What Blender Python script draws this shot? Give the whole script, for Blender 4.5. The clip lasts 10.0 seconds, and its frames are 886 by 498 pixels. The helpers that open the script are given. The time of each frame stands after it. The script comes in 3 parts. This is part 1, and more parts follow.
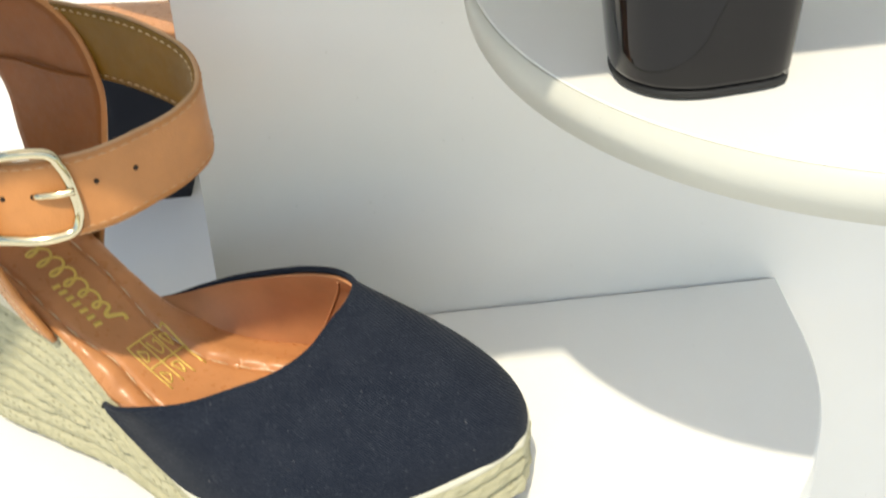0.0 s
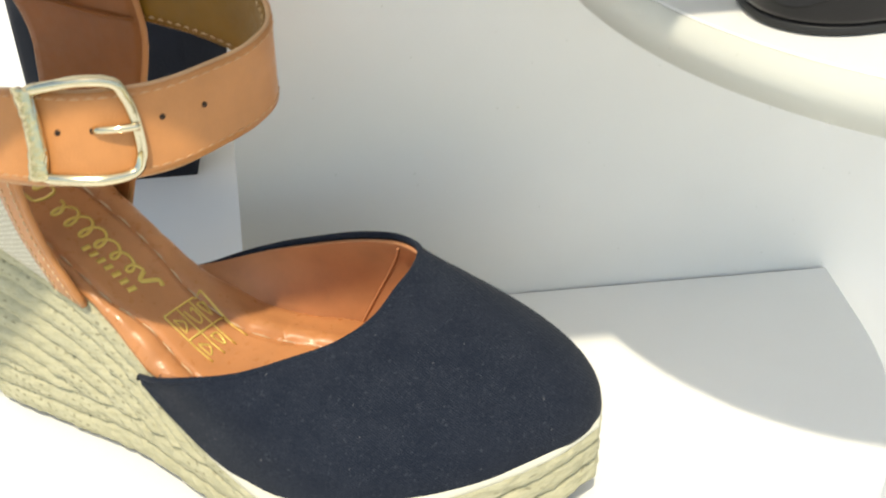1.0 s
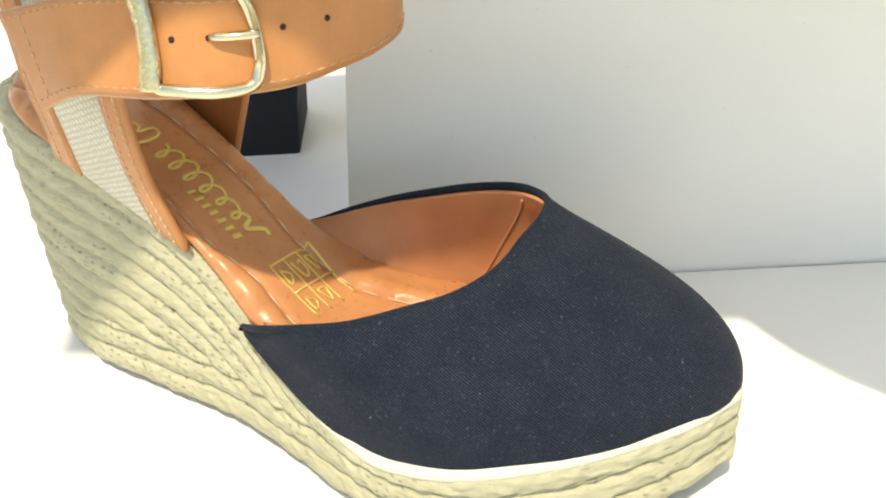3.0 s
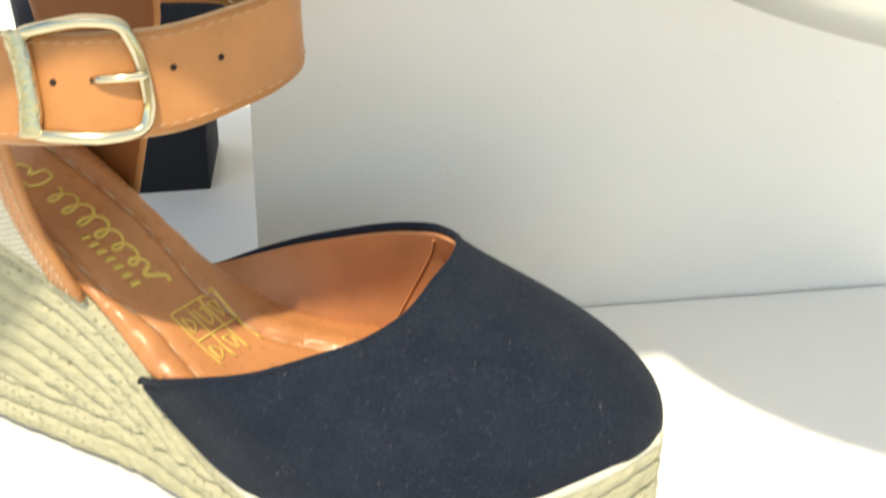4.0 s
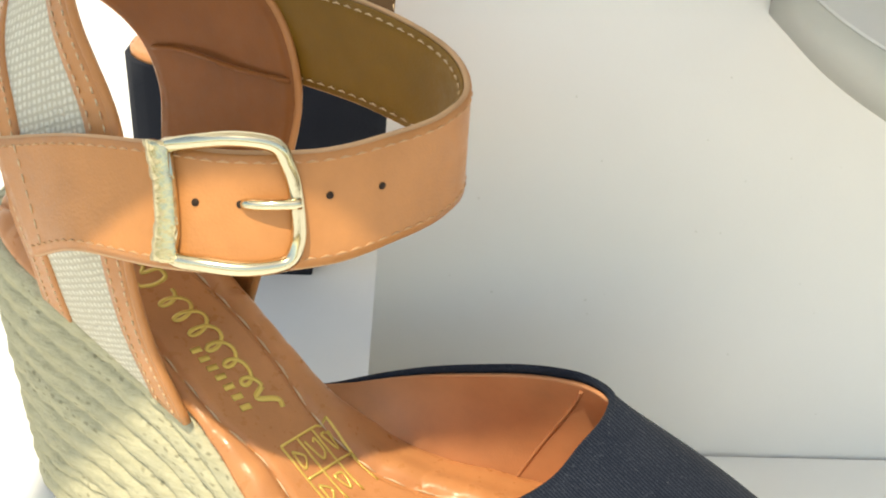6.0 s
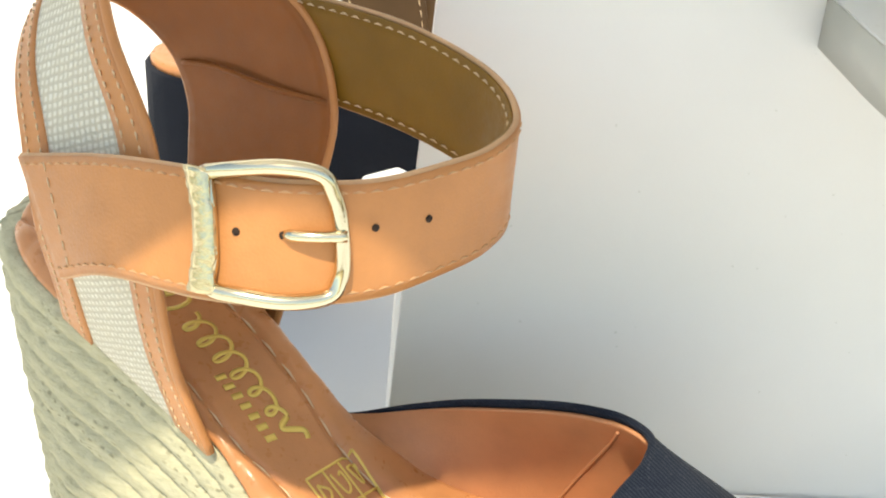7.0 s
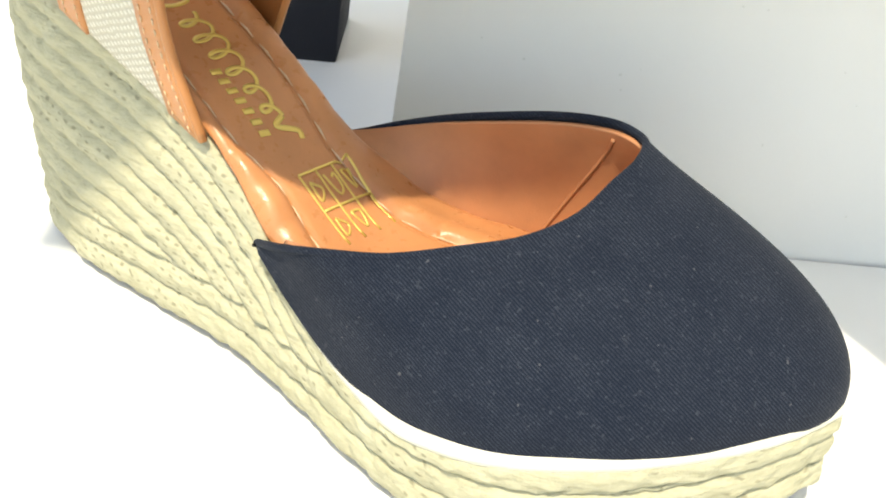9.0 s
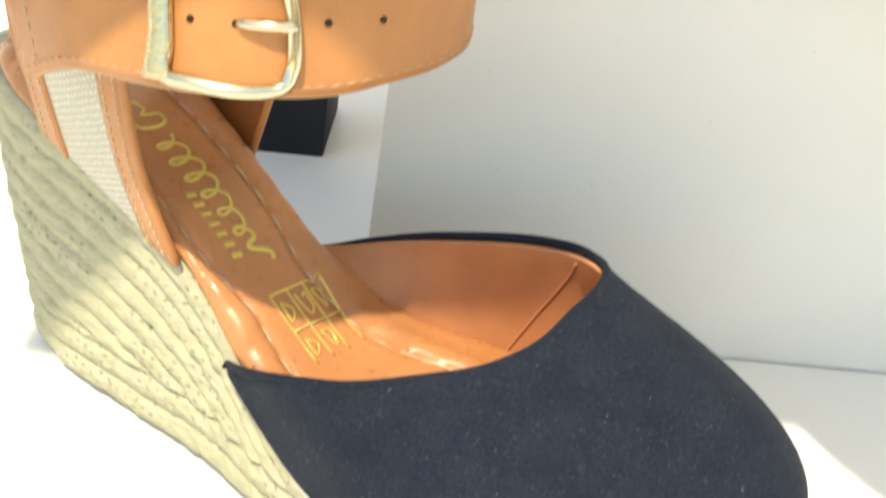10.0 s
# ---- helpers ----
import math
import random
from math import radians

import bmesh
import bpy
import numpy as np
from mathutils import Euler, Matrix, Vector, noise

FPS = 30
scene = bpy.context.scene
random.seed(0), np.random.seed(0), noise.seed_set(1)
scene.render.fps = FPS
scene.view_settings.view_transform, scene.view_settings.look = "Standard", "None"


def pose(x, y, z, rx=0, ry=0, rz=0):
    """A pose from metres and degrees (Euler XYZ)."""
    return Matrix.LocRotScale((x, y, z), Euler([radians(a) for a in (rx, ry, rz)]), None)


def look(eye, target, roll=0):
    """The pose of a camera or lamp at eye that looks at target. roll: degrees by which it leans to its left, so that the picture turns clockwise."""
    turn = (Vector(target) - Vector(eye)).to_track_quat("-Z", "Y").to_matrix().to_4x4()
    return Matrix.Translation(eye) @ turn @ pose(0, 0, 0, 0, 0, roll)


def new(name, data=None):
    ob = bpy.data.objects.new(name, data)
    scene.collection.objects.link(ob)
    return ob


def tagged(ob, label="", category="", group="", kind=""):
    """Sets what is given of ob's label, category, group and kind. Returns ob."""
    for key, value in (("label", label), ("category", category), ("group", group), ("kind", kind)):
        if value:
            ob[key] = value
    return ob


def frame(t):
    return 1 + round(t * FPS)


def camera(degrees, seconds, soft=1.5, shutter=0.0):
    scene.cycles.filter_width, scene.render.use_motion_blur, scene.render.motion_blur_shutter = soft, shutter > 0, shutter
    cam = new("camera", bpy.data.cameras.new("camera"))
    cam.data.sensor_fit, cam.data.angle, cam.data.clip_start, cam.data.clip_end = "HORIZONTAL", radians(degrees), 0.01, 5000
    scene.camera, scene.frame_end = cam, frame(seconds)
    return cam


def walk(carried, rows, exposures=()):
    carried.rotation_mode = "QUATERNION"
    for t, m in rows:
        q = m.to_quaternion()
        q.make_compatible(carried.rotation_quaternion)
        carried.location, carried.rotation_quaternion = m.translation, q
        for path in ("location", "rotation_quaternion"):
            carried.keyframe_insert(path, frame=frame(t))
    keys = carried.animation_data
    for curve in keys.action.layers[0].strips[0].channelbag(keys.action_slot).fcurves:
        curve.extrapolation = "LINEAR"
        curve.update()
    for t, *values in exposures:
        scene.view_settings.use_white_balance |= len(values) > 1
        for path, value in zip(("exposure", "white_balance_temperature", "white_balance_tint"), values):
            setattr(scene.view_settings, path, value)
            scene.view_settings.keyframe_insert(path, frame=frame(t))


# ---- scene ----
# camera and its way
cam = camera(41.99, 10.0, soft=2.0, shutter=0.5)
PATH = [
    (0.0, (0.19444, -0.34140, 0.29367), (0.19531, -0.09613, 0.12092), -6.03),
    (0.5, (0.17031, -0.33387, 0.28759), (0.18458, -0.08434, 0.12166), -5.70),
    (1.0, (0.15008, -0.32647, 0.26465), (0.17026, -0.07847, 0.09706), -2.22),
    (1.5, (0.13844, -0.32576, 0.25985), (0.16357, -0.06754, 0.10922), -0.24),
    (2.0, (0.13646, -0.32478, 0.24674), (0.15390, -0.06261, 0.10194), -0.57),
    (2.5, (0.13832, -0.31899, 0.23478), (0.13835, -0.05938, 0.08444), -2.67),
    (2.7, (0.13659, -0.31875, 0.23115), (0.13638, -0.06247, 0.07520), -2.86),
    (3.8, (0.14039, -0.31301, 0.22419), (0.15169, -0.05599, 0.06988), -2.79),
    (4.0, (0.14273, -0.30596, 0.22603), (0.16169, -0.04793, 0.07416), -1.98),
    (4.5, (0.14431, -0.29148, 0.23122), (0.16230, -0.03158, 0.08246), -1.45),
    (5.0, (0.13658, -0.28033, 0.23892), (0.14771, -0.01610, 0.09728), -2.09),
    (5.5, (0.12730, -0.26503, 0.24531), (0.13218, 0.00059, 0.10594), -0.34),
    (6.0, (0.12147, -0.26570, 0.22955), (0.12653, -0.00056, 0.08927), 1.80),
    (6.2, (0.11930, -0.26426, 0.23185), (0.12407, 0.00111, 0.09201), 1.41),
    (7.3, (0.11059, -0.25440, 0.22630), (0.11838, 0.01181, 0.08820), 4.31),
    (7.5, (0.11346, -0.25623, 0.22151), (0.12196, 0.00846, 0.08054), 4.46),
    (8.0, (0.11741, -0.26258, 0.20661), (0.12041, -0.00561, 0.05182), 4.66),
    (8.5, (0.12049, -0.27090, 0.19718), (0.12322, -0.01864, 0.03483), 5.33),
    (9.0, (0.12036, -0.27447, 0.19320), (0.12363, -0.02423, 0.02775), 5.67),
    (9.5, (0.12333, -0.27401, 0.19756), (0.12552, -0.02168, 0.03531), 6.10),
    (10.0, (0.12884, -0.27044, 0.21207), (0.12841, -0.01361, 0.05703), 5.43),
]
walk(cam, [(t, look(eye, target, roll)) for t, eye, target, roll in PATH], exposures=[(0.0, 0.50, 7800, 3), (1.0, 0.55, 7800, 3), (2.5, 0.74, 8000, 3), (5.5, 0.74, 8300, 3), (6.3, 0.80, 8200, 3), (7.5, 0.92, 7600, 3), (8.0, 0.92, 7600, 3), (9.0, 0.98, 7700, 3), (10.0, 0.92, 8200, 3)])

# world, sun
SUN_WAY = Vector((0.09, 0.50, -1.0)).normalized()
world = bpy.data.worlds.new("sky")
scene.world = world
world.use_nodes = True
wn = world.node_tree
sky = wn.nodes.new("ShaderNodeTexSky")
sky.sky_type = "NISHITA"
sky.sun_disc = False
sky.sun_elevation = math.asin(-SUN_WAY.z)
sky.sun_rotation = math.atan2(-SUN_WAY.x, -SUN_WAY.y)
wn.links.new(sky.outputs[0], wn.nodes["Background"].inputs[0])
wn.nodes["Background"].inputs[1].default_value = 0.15
sun = new("sun", bpy.data.lights.new("sun", "SUN"))
sun.data.energy, sun.data.angle, sun.data.color = 2.5, radians(1.4), (1.0, 0.95, 0.88)
sun.matrix_world = look((0, 0, 2), tuple(Vector((0, 0, 2)) + SUN_WAY))


# ---------------------------------------------------------------- materials
class Mat:
    """A small node builder round one Principled material."""

    def __init__(self, name, rough=0.6, metal=0.0, spec=0.5):
        self.m = bpy.data.materials.new(name)
        self.m.use_nodes = True
        self.t = self.m.node_tree
        self.b = self.t.nodes["Principled BSDF"]
        self.b.inputs["Roughness"].default_value = rough
        self.b.inputs["Metallic"].default_value = metal
        self.b.inputs["Specular IOR Level"].default_value = spec
        self.co = self.t.nodes.new("ShaderNodeTexCoord").outputs["Object"]

    def node(self, kind, **inputs):
        n = self.t.nodes.new(kind)
        for k, v in inputs.items():
            s = n.inputs[k.replace("_", " ")]
            if isinstance(v, bpy.types.NodeSocket):
                self.t.links.new(v, s)
            else:
                s.default_value = v
        return n

    def coords(self, scale=(1, 1, 1), turn=(0, 0, 0)):
        return self.node("ShaderNodeMapping", Vector=self.co, Scale=scale, Rotation=turn).outputs[0]

    def noise(self, scale, detail=3.0, rough=0.55, co=None):
        return self.node("ShaderNodeTexNoise", Vector=co or self.co, Scale=scale, Detail=detail, Roughness=rough).outputs[0]

    def ramp(self, fac, stops):
        n = self.node("ShaderNodeValToRGB", Fac=fac)
        e = n.color_ramp.elements
        while len(e) < len(stops):
            e.new(0.5)
        for k, (p, c) in zip(e, stops):
            k.position, k.color = p, (*c, 1) if len(c) == 3 else c
        return n.outputs[0]

    def mix(self, fac, a, b, blend="MIX"):
        n = self.t.nodes.new("ShaderNodeMix")
        n.data_type, n.blend_type = "RGBA", blend
        for s, v in ((n.inputs[0], fac), (n.inputs[6], a), (n.inputs[7], b)):
            if isinstance(v, bpy.types.NodeSocket):
                self.t.links.new(v, s)
            else:
                s.default_value = v if isinstance(v, float) else (*v, 1)
        return n.outputs[2]

    def math(self, op, a, b=0.0):
        n = self.t.nodes.new("ShaderNodeMath")
        n.operation = op
        for s, v in zip(n.inputs, (a, b)):
            if isinstance(v, bpy.types.NodeSocket):
                self.t.links.new(v, s)
            else:
                s.default_value = v
        return n.outputs[0]

    def wave(self, scale, distort=0.0, co=None, direction="X"):
        n = self.node("ShaderNodeTexWave", Vector=co or self.co, Scale=scale, Distortion=distort)
        n.bands_direction = direction
        return n.outputs["Fac"]

    def colour(self, v):
        if isinstance(v, bpy.types.NodeSocket):
            self.t.links.new(v, self.b.inputs["Base Color"])
        else:
            self.b.inputs["Base Color"].default_value = (*v, 1)
        return self

    def rough(self, v):
        self.t.links.new(v, self.b.inputs["Roughness"])
        return self

    def bump(self, height, strength=0.3, distance=0.001):
        n = self.node("ShaderNodeBump", Height=height, Strength=strength, Distance=distance)
        last = self.b.inputs["Normal"]
        if last.is_linked:
            self.t.links.new(last.links[0].from_socket, n.inputs["Normal"])
        self.t.links.new(n.outputs[0], last)
        return self


def laminate(name, tone):
    m = Mat(name, rough=0.42)
    big, fine = m.noise(9.0, 4.0), m.noise(900.0, 2.0)
    c = m.mix(m.ramp(big, [(0.35, (0, 0, 0)), (0.7, (1, 1, 1))]), tone, tuple(v * 0.95 for v in tone))
    speck = m.ramp(m.noise(420.0, 1.0), [(0.0, (0.85, 0.84, 0.82)), (0.19, (0.88, 0.88, 0.86)), (0.205, (1, 1, 1))])
    m.colour(m.mix(1.0, c, speck, "MULTIPLY"))
    m.rough(m.ramp(big, [(0.3, (0.36,) * 3), (0.7, (0.5,) * 3)]))
    m.bump(fine, 0.08, 0.0003)
    return m.m


def leather(name, tone, rough=0.42, grain=0.25):
    m = Mat(name, rough=rough, spec=0.35)
    big, mid = m.noise(55.0, 4.0), m.noise(380.0, 3.0)
    dark = tuple(v * 0.72 for v in tone)
    c = m.mix(m.ramp(big, [(0.3, (0, 0, 0)), (0.72, (1, 1, 1))]), tone, dark)
    m.colour(m.mix(m.math("MULTIPLY", mid, 0.25), c, tuple(min(1, v * 1.25) for v in tone)))
    m.rough(m.ramp(mid, [(0.3, (rough - 0.08,) * 3), (0.7, (rough + 0.1,) * 3)]))
    v = m.node("ShaderNodeTexVoronoi", Vector=m.co, Scale=1500.0).outputs["Distance"]
    m.bump(v, grain, 0.0002)
    m.bump(big, 0.25, 0.0012)
    return m.m


def navy_canvas():
    m = Mat("navy_twill", rough=0.92, spec=0.12)
    # twill lines: parallel planes that lean back, away from the toe
    d = m.node("ShaderNodeVectorMath", Vector=m.co)
    d.operation = "DOT_PRODUCT"
    d.inputs[1].default_value = (0.33, 0.66, 0.68)
    wob = m.math("MULTIPLY", m.noise(260.0, 3.0), 0.0007)
    run = m.math("ADD", d.outputs["Value"], wob)
    rib = m.math("MULTIPLY_ADD", m.math("SINE", m.math("MULTIPLY", run, 9600.0)), 0.5)
    rib.node.inputs[2].default_value = 0.5
    big = m.noise(45.0, 4.0)
    base = m.mix(m.ramp(big, [(0.3, (0, 0, 0)), (0.7, (1, 1, 1))]), (0.0048, 0.0080, 0.0170), (0.0075, 0.0110, 0.0205))
    patch = m.ramp(m.noise(90.0, 3.0), [(0.35, (0.42,) * 3), (0.7, (0.68,) * 3)])
    rib2 = m.math("MULTIPLY", rib, m.ramp(m.noise(1400.0, 2.0), [(0.3, (0.35,) * 3), (0.65, (1, 1, 1))]))
    thread = m.mix(m.math("MULTIPLY", rib2, patch), base, (0.046, 0.054, 0.073))
    fleck = m.ramp(m.noise(900.0, 2.0), [(0.0, (0, 0, 0)), (0.62, (0, 0, 0)), (0.72, (1, 1, 1))])
    lint = m.ramp(m.noise(650.0, 1.0), [(0.0, (0, 0, 0)), (0.76, (0, 0, 0)), (0.79, (1, 1, 1))])
    thread = m.mix(m.math("MULTIPLY", fleck, 0.4), thread, (0.06, 0.068, 0.085))
    m.colour(m.mix(m.math("MULTIPLY", lint, 0.3), thread, (0.20, 0.20, 0.21)))
    m.bump(rib, 0.22, 0.0003)
    m.bump(m.noise(1100.0, 3.0), 0.3, 0.0003)
    m.b.inputs["Sheen Weight"].default_value = 0.04
    m.b.inputs["Sheen Roughness"].default_value = 0.5
    return m.m


def natural_canvas():
    m = Mat("natural_canvas", rough=0.9, spec=0.15)
    turned = m.coords(turn=(0.0, radians(24), 0.0))
    uneven = m.node("ShaderNodeVectorMath", Vector=turned)
    uneven.operation = "ADD"
    shake = m.node("ShaderNodeVectorMath", Vector=m.node("ShaderNodeTexNoise", Vector=m.co, Scale=420.0, Detail=2.0).outputs["Color"])
    shake.operation = "SCALE"
    shake.inputs["Scale"].default_value = 0.0011
    m.t.links.new(shake.outputs[0], uneven.inputs[1])
    a, b = m.wave(165.0, 0.3, uneven.outputs[0], "X"), m.wave(185.0, 0.3, uneven.outputs[0], "Z")
    weave = m.math("MULTIPLY", m.ramp(a, [(0.05, (0.15,) * 3), (0.65, (1, 1, 1))]), m.ramp(b, [(0.05, (0.15,) * 3), (0.65, (1, 1, 1))]))
    weave = m.math("MULTIPLY", weave, m.ramp(m.noise(500.0, 2.0), [(0.3, (0.65,) * 3), (0.65, (1, 1, 1))]))
    tone = m.mix(m.noise(70.0, 3.0), (0.70, 0.665, 0.565), (0.80, 0.765, 0.665))
    m.colour(m.mix(weave, (0.52, 0.475, 0.37), tone))
    m.bump(weave, 0.6, 0.0006)
    return m.m


def jute():
    m = Mat("jute", rough=0.9, spec=0.12)
    big, fine = m.noise(60.0, 4.0), m.noise(600.0, 3.0)
    c = m.mix(big, (0.45, 0.42, 0.285), (0.55, 0.52, 0.375))
    c = m.mix(m.math("MULTIPLY", fine, 0.25), c, (0.31, 0.285, 0.165))
    fibre = m.noise(1.0, 4.0, 0.65, m.coords(scale=(160.0, 160.0, 900.0), turn=(0.0, radians(-24), 0.0)))
    c = m.mix(m.ramp(fibre, [(0.42, (0, 0, 0)), (0.68, (0.5,) * 3)]), c, (0.34, 0.315, 0.20))
    warp = m.node("ShaderNodeVectorMath", Vector=m.co)
    warp.operation = "ADD"
    m.t.links.new(m.node("ShaderNodeVectorMath", Vector=m.node("ShaderNodeTexNoise", Vector=m.co, Scale=120.0).outputs["Color"]).outputs[0], warp.inputs[1])
    warp.inputs[1].links[0].from_node.operation = "SCALE"
    warp.inputs[1].links[0].from_node.inputs["Scale"].default_value = 0.004
    co = m.node("ShaderNodeMapping", Vector=warp.outputs[0], Rotation=(0.0, radians(-16), 0.0)).outputs[0]
    a = m.ramp(m.wave(92.0, 0.0, co, "X"), [(0.40, (0, 0, 0)), (0.92, (1, 1, 1))])
    b = m.ramp(m.wave(112.0, 0.0, co, "Z"), [(0.80, (0, 0, 0)), (0.95, (1, 1, 1))])
    where = m.ramp(m.noise(55.0, 2.0), [(0.49, (0, 0, 0)), (0.58, (1, 1, 1))])
    dash = m.math("MULTIPLY", m.math("MULTIPLY", a, b), where)
    m.colour(m.mix(m.math("MULTIPLY", dash, 0.6), c, (0.16, 0.145, 0.09)))
    m.bump(dash, -0.6, 0.0008)
    m.bump(fibre, 0.5, 0.0009)
    m.bump(m.noise(230.0, 4.0), 0.8, 0.0012)
    m.bump(fine, 0.6, 0.0005)
    return m.m


def plain(name, tone, rough=0.5, metal=0.0, bump=0.0, scale=300.0):
    m = Mat(name, rough=rough, metal=metal)
    n = m.noise(scale * 0.12, 3.0)
    m.colour(m.mix(n, tuple(v * 0.85 for v in tone), tone))
    if bump:
        m.bump(m.noise(scale, 3.0), bump, 0.0004)
    return m.m


WHITE = laminate("white_laminate", (0.80, 0.795, 0.78))
EDGE = laminate("yellowed_edge_banding", (0.60, 0.60, 0.55))
PANEL = laminate("white_painted_panel", (0.80, 0.79, 0.775))
TAN = leather("tan_leather", (0.55, 0.235, 0.085), 0.36)
TAN_EDGE = leather("raw_leather_edge", (0.60, 0.36, 0.20), 0.6)
INSOLE = leather("glossy_tan_insole", (0.55, 0.235, 0.095), 0.32, 0.12)
LINING = leather("brown_lining", (0.30, 0.100, 0.024), 0.55)
# paler copy of the lining: sun bounced off the insole, put into the colour
LIT_TOE_LINING = leather("bounce_lit_lining", (0.54, 0.235, 0.110), 0.5)
OLIVE = leather("olive_brown_lining", (0.23, 0.112, 0.012), 0.5)
BROWN = leather("taupe_brown_leather", (0.105, 0.058, 0.026), 0.5)
NAVY = navy_canvas()
CANVAS = natural_canvas()
JUTE = jute()
TAPE = plain("cream_tape", (0.70, 0.67, 0.56), 0.85, 0.0, 0.5, 900.0)
THREAD = plain("cream_thread", (0.72, 0.52, 0.33), 0.7)
TAN_THREAD = plain("tan_thread", (0.60, 0.34, 0.17), 0.7)
GOLD = plain("pale_gold_metal", (0.74, 0.66, 0.47), 0.13, 1.0, 0.12, 200.0)
GOLD_ROUGH = plain("hammered_gold_metal", (0.72, 0.63, 0.40), 0.22, 1.0, 1.0, 520.0)
FOIL = plain("gold_foil_print", (0.82, 0.60, 0.16), 0.35, 0.5)
# shade inside the punched holes, as the colour of solid discs on the strap
HOLE_SHADE = plain("painted_hole_shade", (0.03, 0.015, 0.008), 0.9)
SUEDE = plain("navy_suede", (0.010, 0.012, 0.020), 0.95, 0.0, 0.5, 900.0)
RUBBER = plain("brown_rubber", (0.11, 0.08, 0.06), 0.7)
PATENT = plain("black_patent", (0.006, 0.006, 0.008), 0.05)
PATENT.node_tree.nodes["Principled BSDF"].inputs["Specular IOR Level"].default_value = 0.35
PATENT.node_tree.nodes["Principled BSDF"].inputs["Coat Weight"].default_value = 0.0
BLACK = plain("black_rubber", (0.012, 0.012, 0.013), 0.6)


# ---------------------------------------------------------------- mesh helpers
def catmull(points, n):
    """n points along a smooth line through the given ones."""
    p = [Vector(q) for q in points]
    p = [2 * p[0] - p[1]] + p + [2 * p[-1] - p[-2]]
    out = []
    for k in range(n):
        f = k / (n - 1) * (len(p) - 3)
        i = min(int(f), len(p) - 4)
        t = f - i
        a, b, c, d = p[i:i + 4]
        out.append(0.5 * (2 * b + (c - a) * t + (2 * a - 5 * b + 4 * c - d) * t * t + (3 * b - a - 3 * c + d) * t ** 3))
    return out


def table(rows):
    """A smooth function through rows of (x, y)."""
    xs, ys = zip(*rows)

    def at(x):
        x = min(max(x, xs[0]), xs[-1])
        i = max(k for k in range(len(xs) - 1) if xs[k] <= x)
        h = xs[i + 1] - xs[i]
        t = (x - xs[i]) / h

        def slope(k):
            a, b = max(k - 1, 0), min(k + 1, len(xs) - 1)
            return (ys[b] - ys[a]) / (xs[b] - xs[a])

        m0, m1 = slope(i) * h, slope(i + 1) * h
        return (2 * t ** 3 - 3 * t ** 2 + 1) * ys[i] + (t ** 3 - 2 * t ** 2 + t) * m0 + (3 * t ** 2 - 2 * t ** 3) * ys[i + 1] + (t ** 3 - t ** 2) * m1

    return at


def obj(name, bm, material, parent=None, label="", smooth=True):
    bmesh.ops.remove_doubles(bm, verts=bm.verts, dist=1e-6)
    bmesh.ops.recalc_face_normals(bm, faces=bm.faces)
    me = bpy.data.meshes.new(name)
    bm.to_mesh(me)
    bm.free()
    me.materials.append(material)
    for p in me.polygons:
        p.use_smooth = smooth
    ob = new(name, me)
    if parent:
        ob.parent = parent
    if label:
        ob["label"] = label
    return ob


def part(name, bm, material, parent, label="", smooth=True):
    return obj(name, bm, material, parent, label, smooth)


def grid_faces(bm, rows, close_u=False, close_v=False):
    vs = [[bm.verts.new(p) for p in row] for row in rows]
    nu, nv = len(vs), len(vs[0])
    for i in range(nu if close_u else nu - 1):
        for j in range(nv if close_v else nv - 1):
            q = [vs[i][j], vs[(i + 1) % nu][j], vs[(i + 1) % nu][(j + 1) % nv], vs[i][(j + 1) % nv]]
            if len(set(q)) == 4:
                bm.faces.new(q)
    return vs


def normals(rows):
    nu, nv = len(rows), len(rows[0])
    out = []
    for i in range(nu):
        line = []
        for j in range(nv):
            du = rows[min(i + 1, nu - 1)][j] - rows[max(i - 1, 0)][j]
            dv = rows[i][min(j + 1, nv - 1)] - rows[i][max(j - 1, 0)]
            n = du.cross(dv)
            line.append(n.normalized() if n.length > 1e-12 else (line[-1] if line else Vector((0, 0, 1))))
        out.append(line)
    return out


def sheet(rows, up, down):
    """A closed solid: the grid of points, pushed up along its normals and down against them."""
    bm = bmesh.new()
    n = normals(rows)
    top = [[p + q * up for p, q in zip(r, s)] for r, s in zip(rows, n)]
    low = [[p - q * down for p, q in zip(r, s)] for r, s in zip(rows, n)]
    a, b = grid_faces(bm, top), grid_faces(bm, low)
    nu, nv = len(a), len(a[0])
    for i in range(nu - 1):
        for j in (0, nv - 1):
            bm.faces.new((a[i][j], a[i + 1][j], b[i + 1][j], b[i][j]))
    for j in range(nv - 1):
        for i in (0, nu - 1):
            bm.faces.new((a[i][j], a[i][j + 1], b[i][j + 1], b[i][j]))
    return bm


def tube(points, radius, sides=8, closed=False, flat=1.0, taper=False):
    """A round rod along the points."""
    bm = bmesh.new()
    tube_into(bm, points, radius, sides, closed, flat, taper)
    return bm


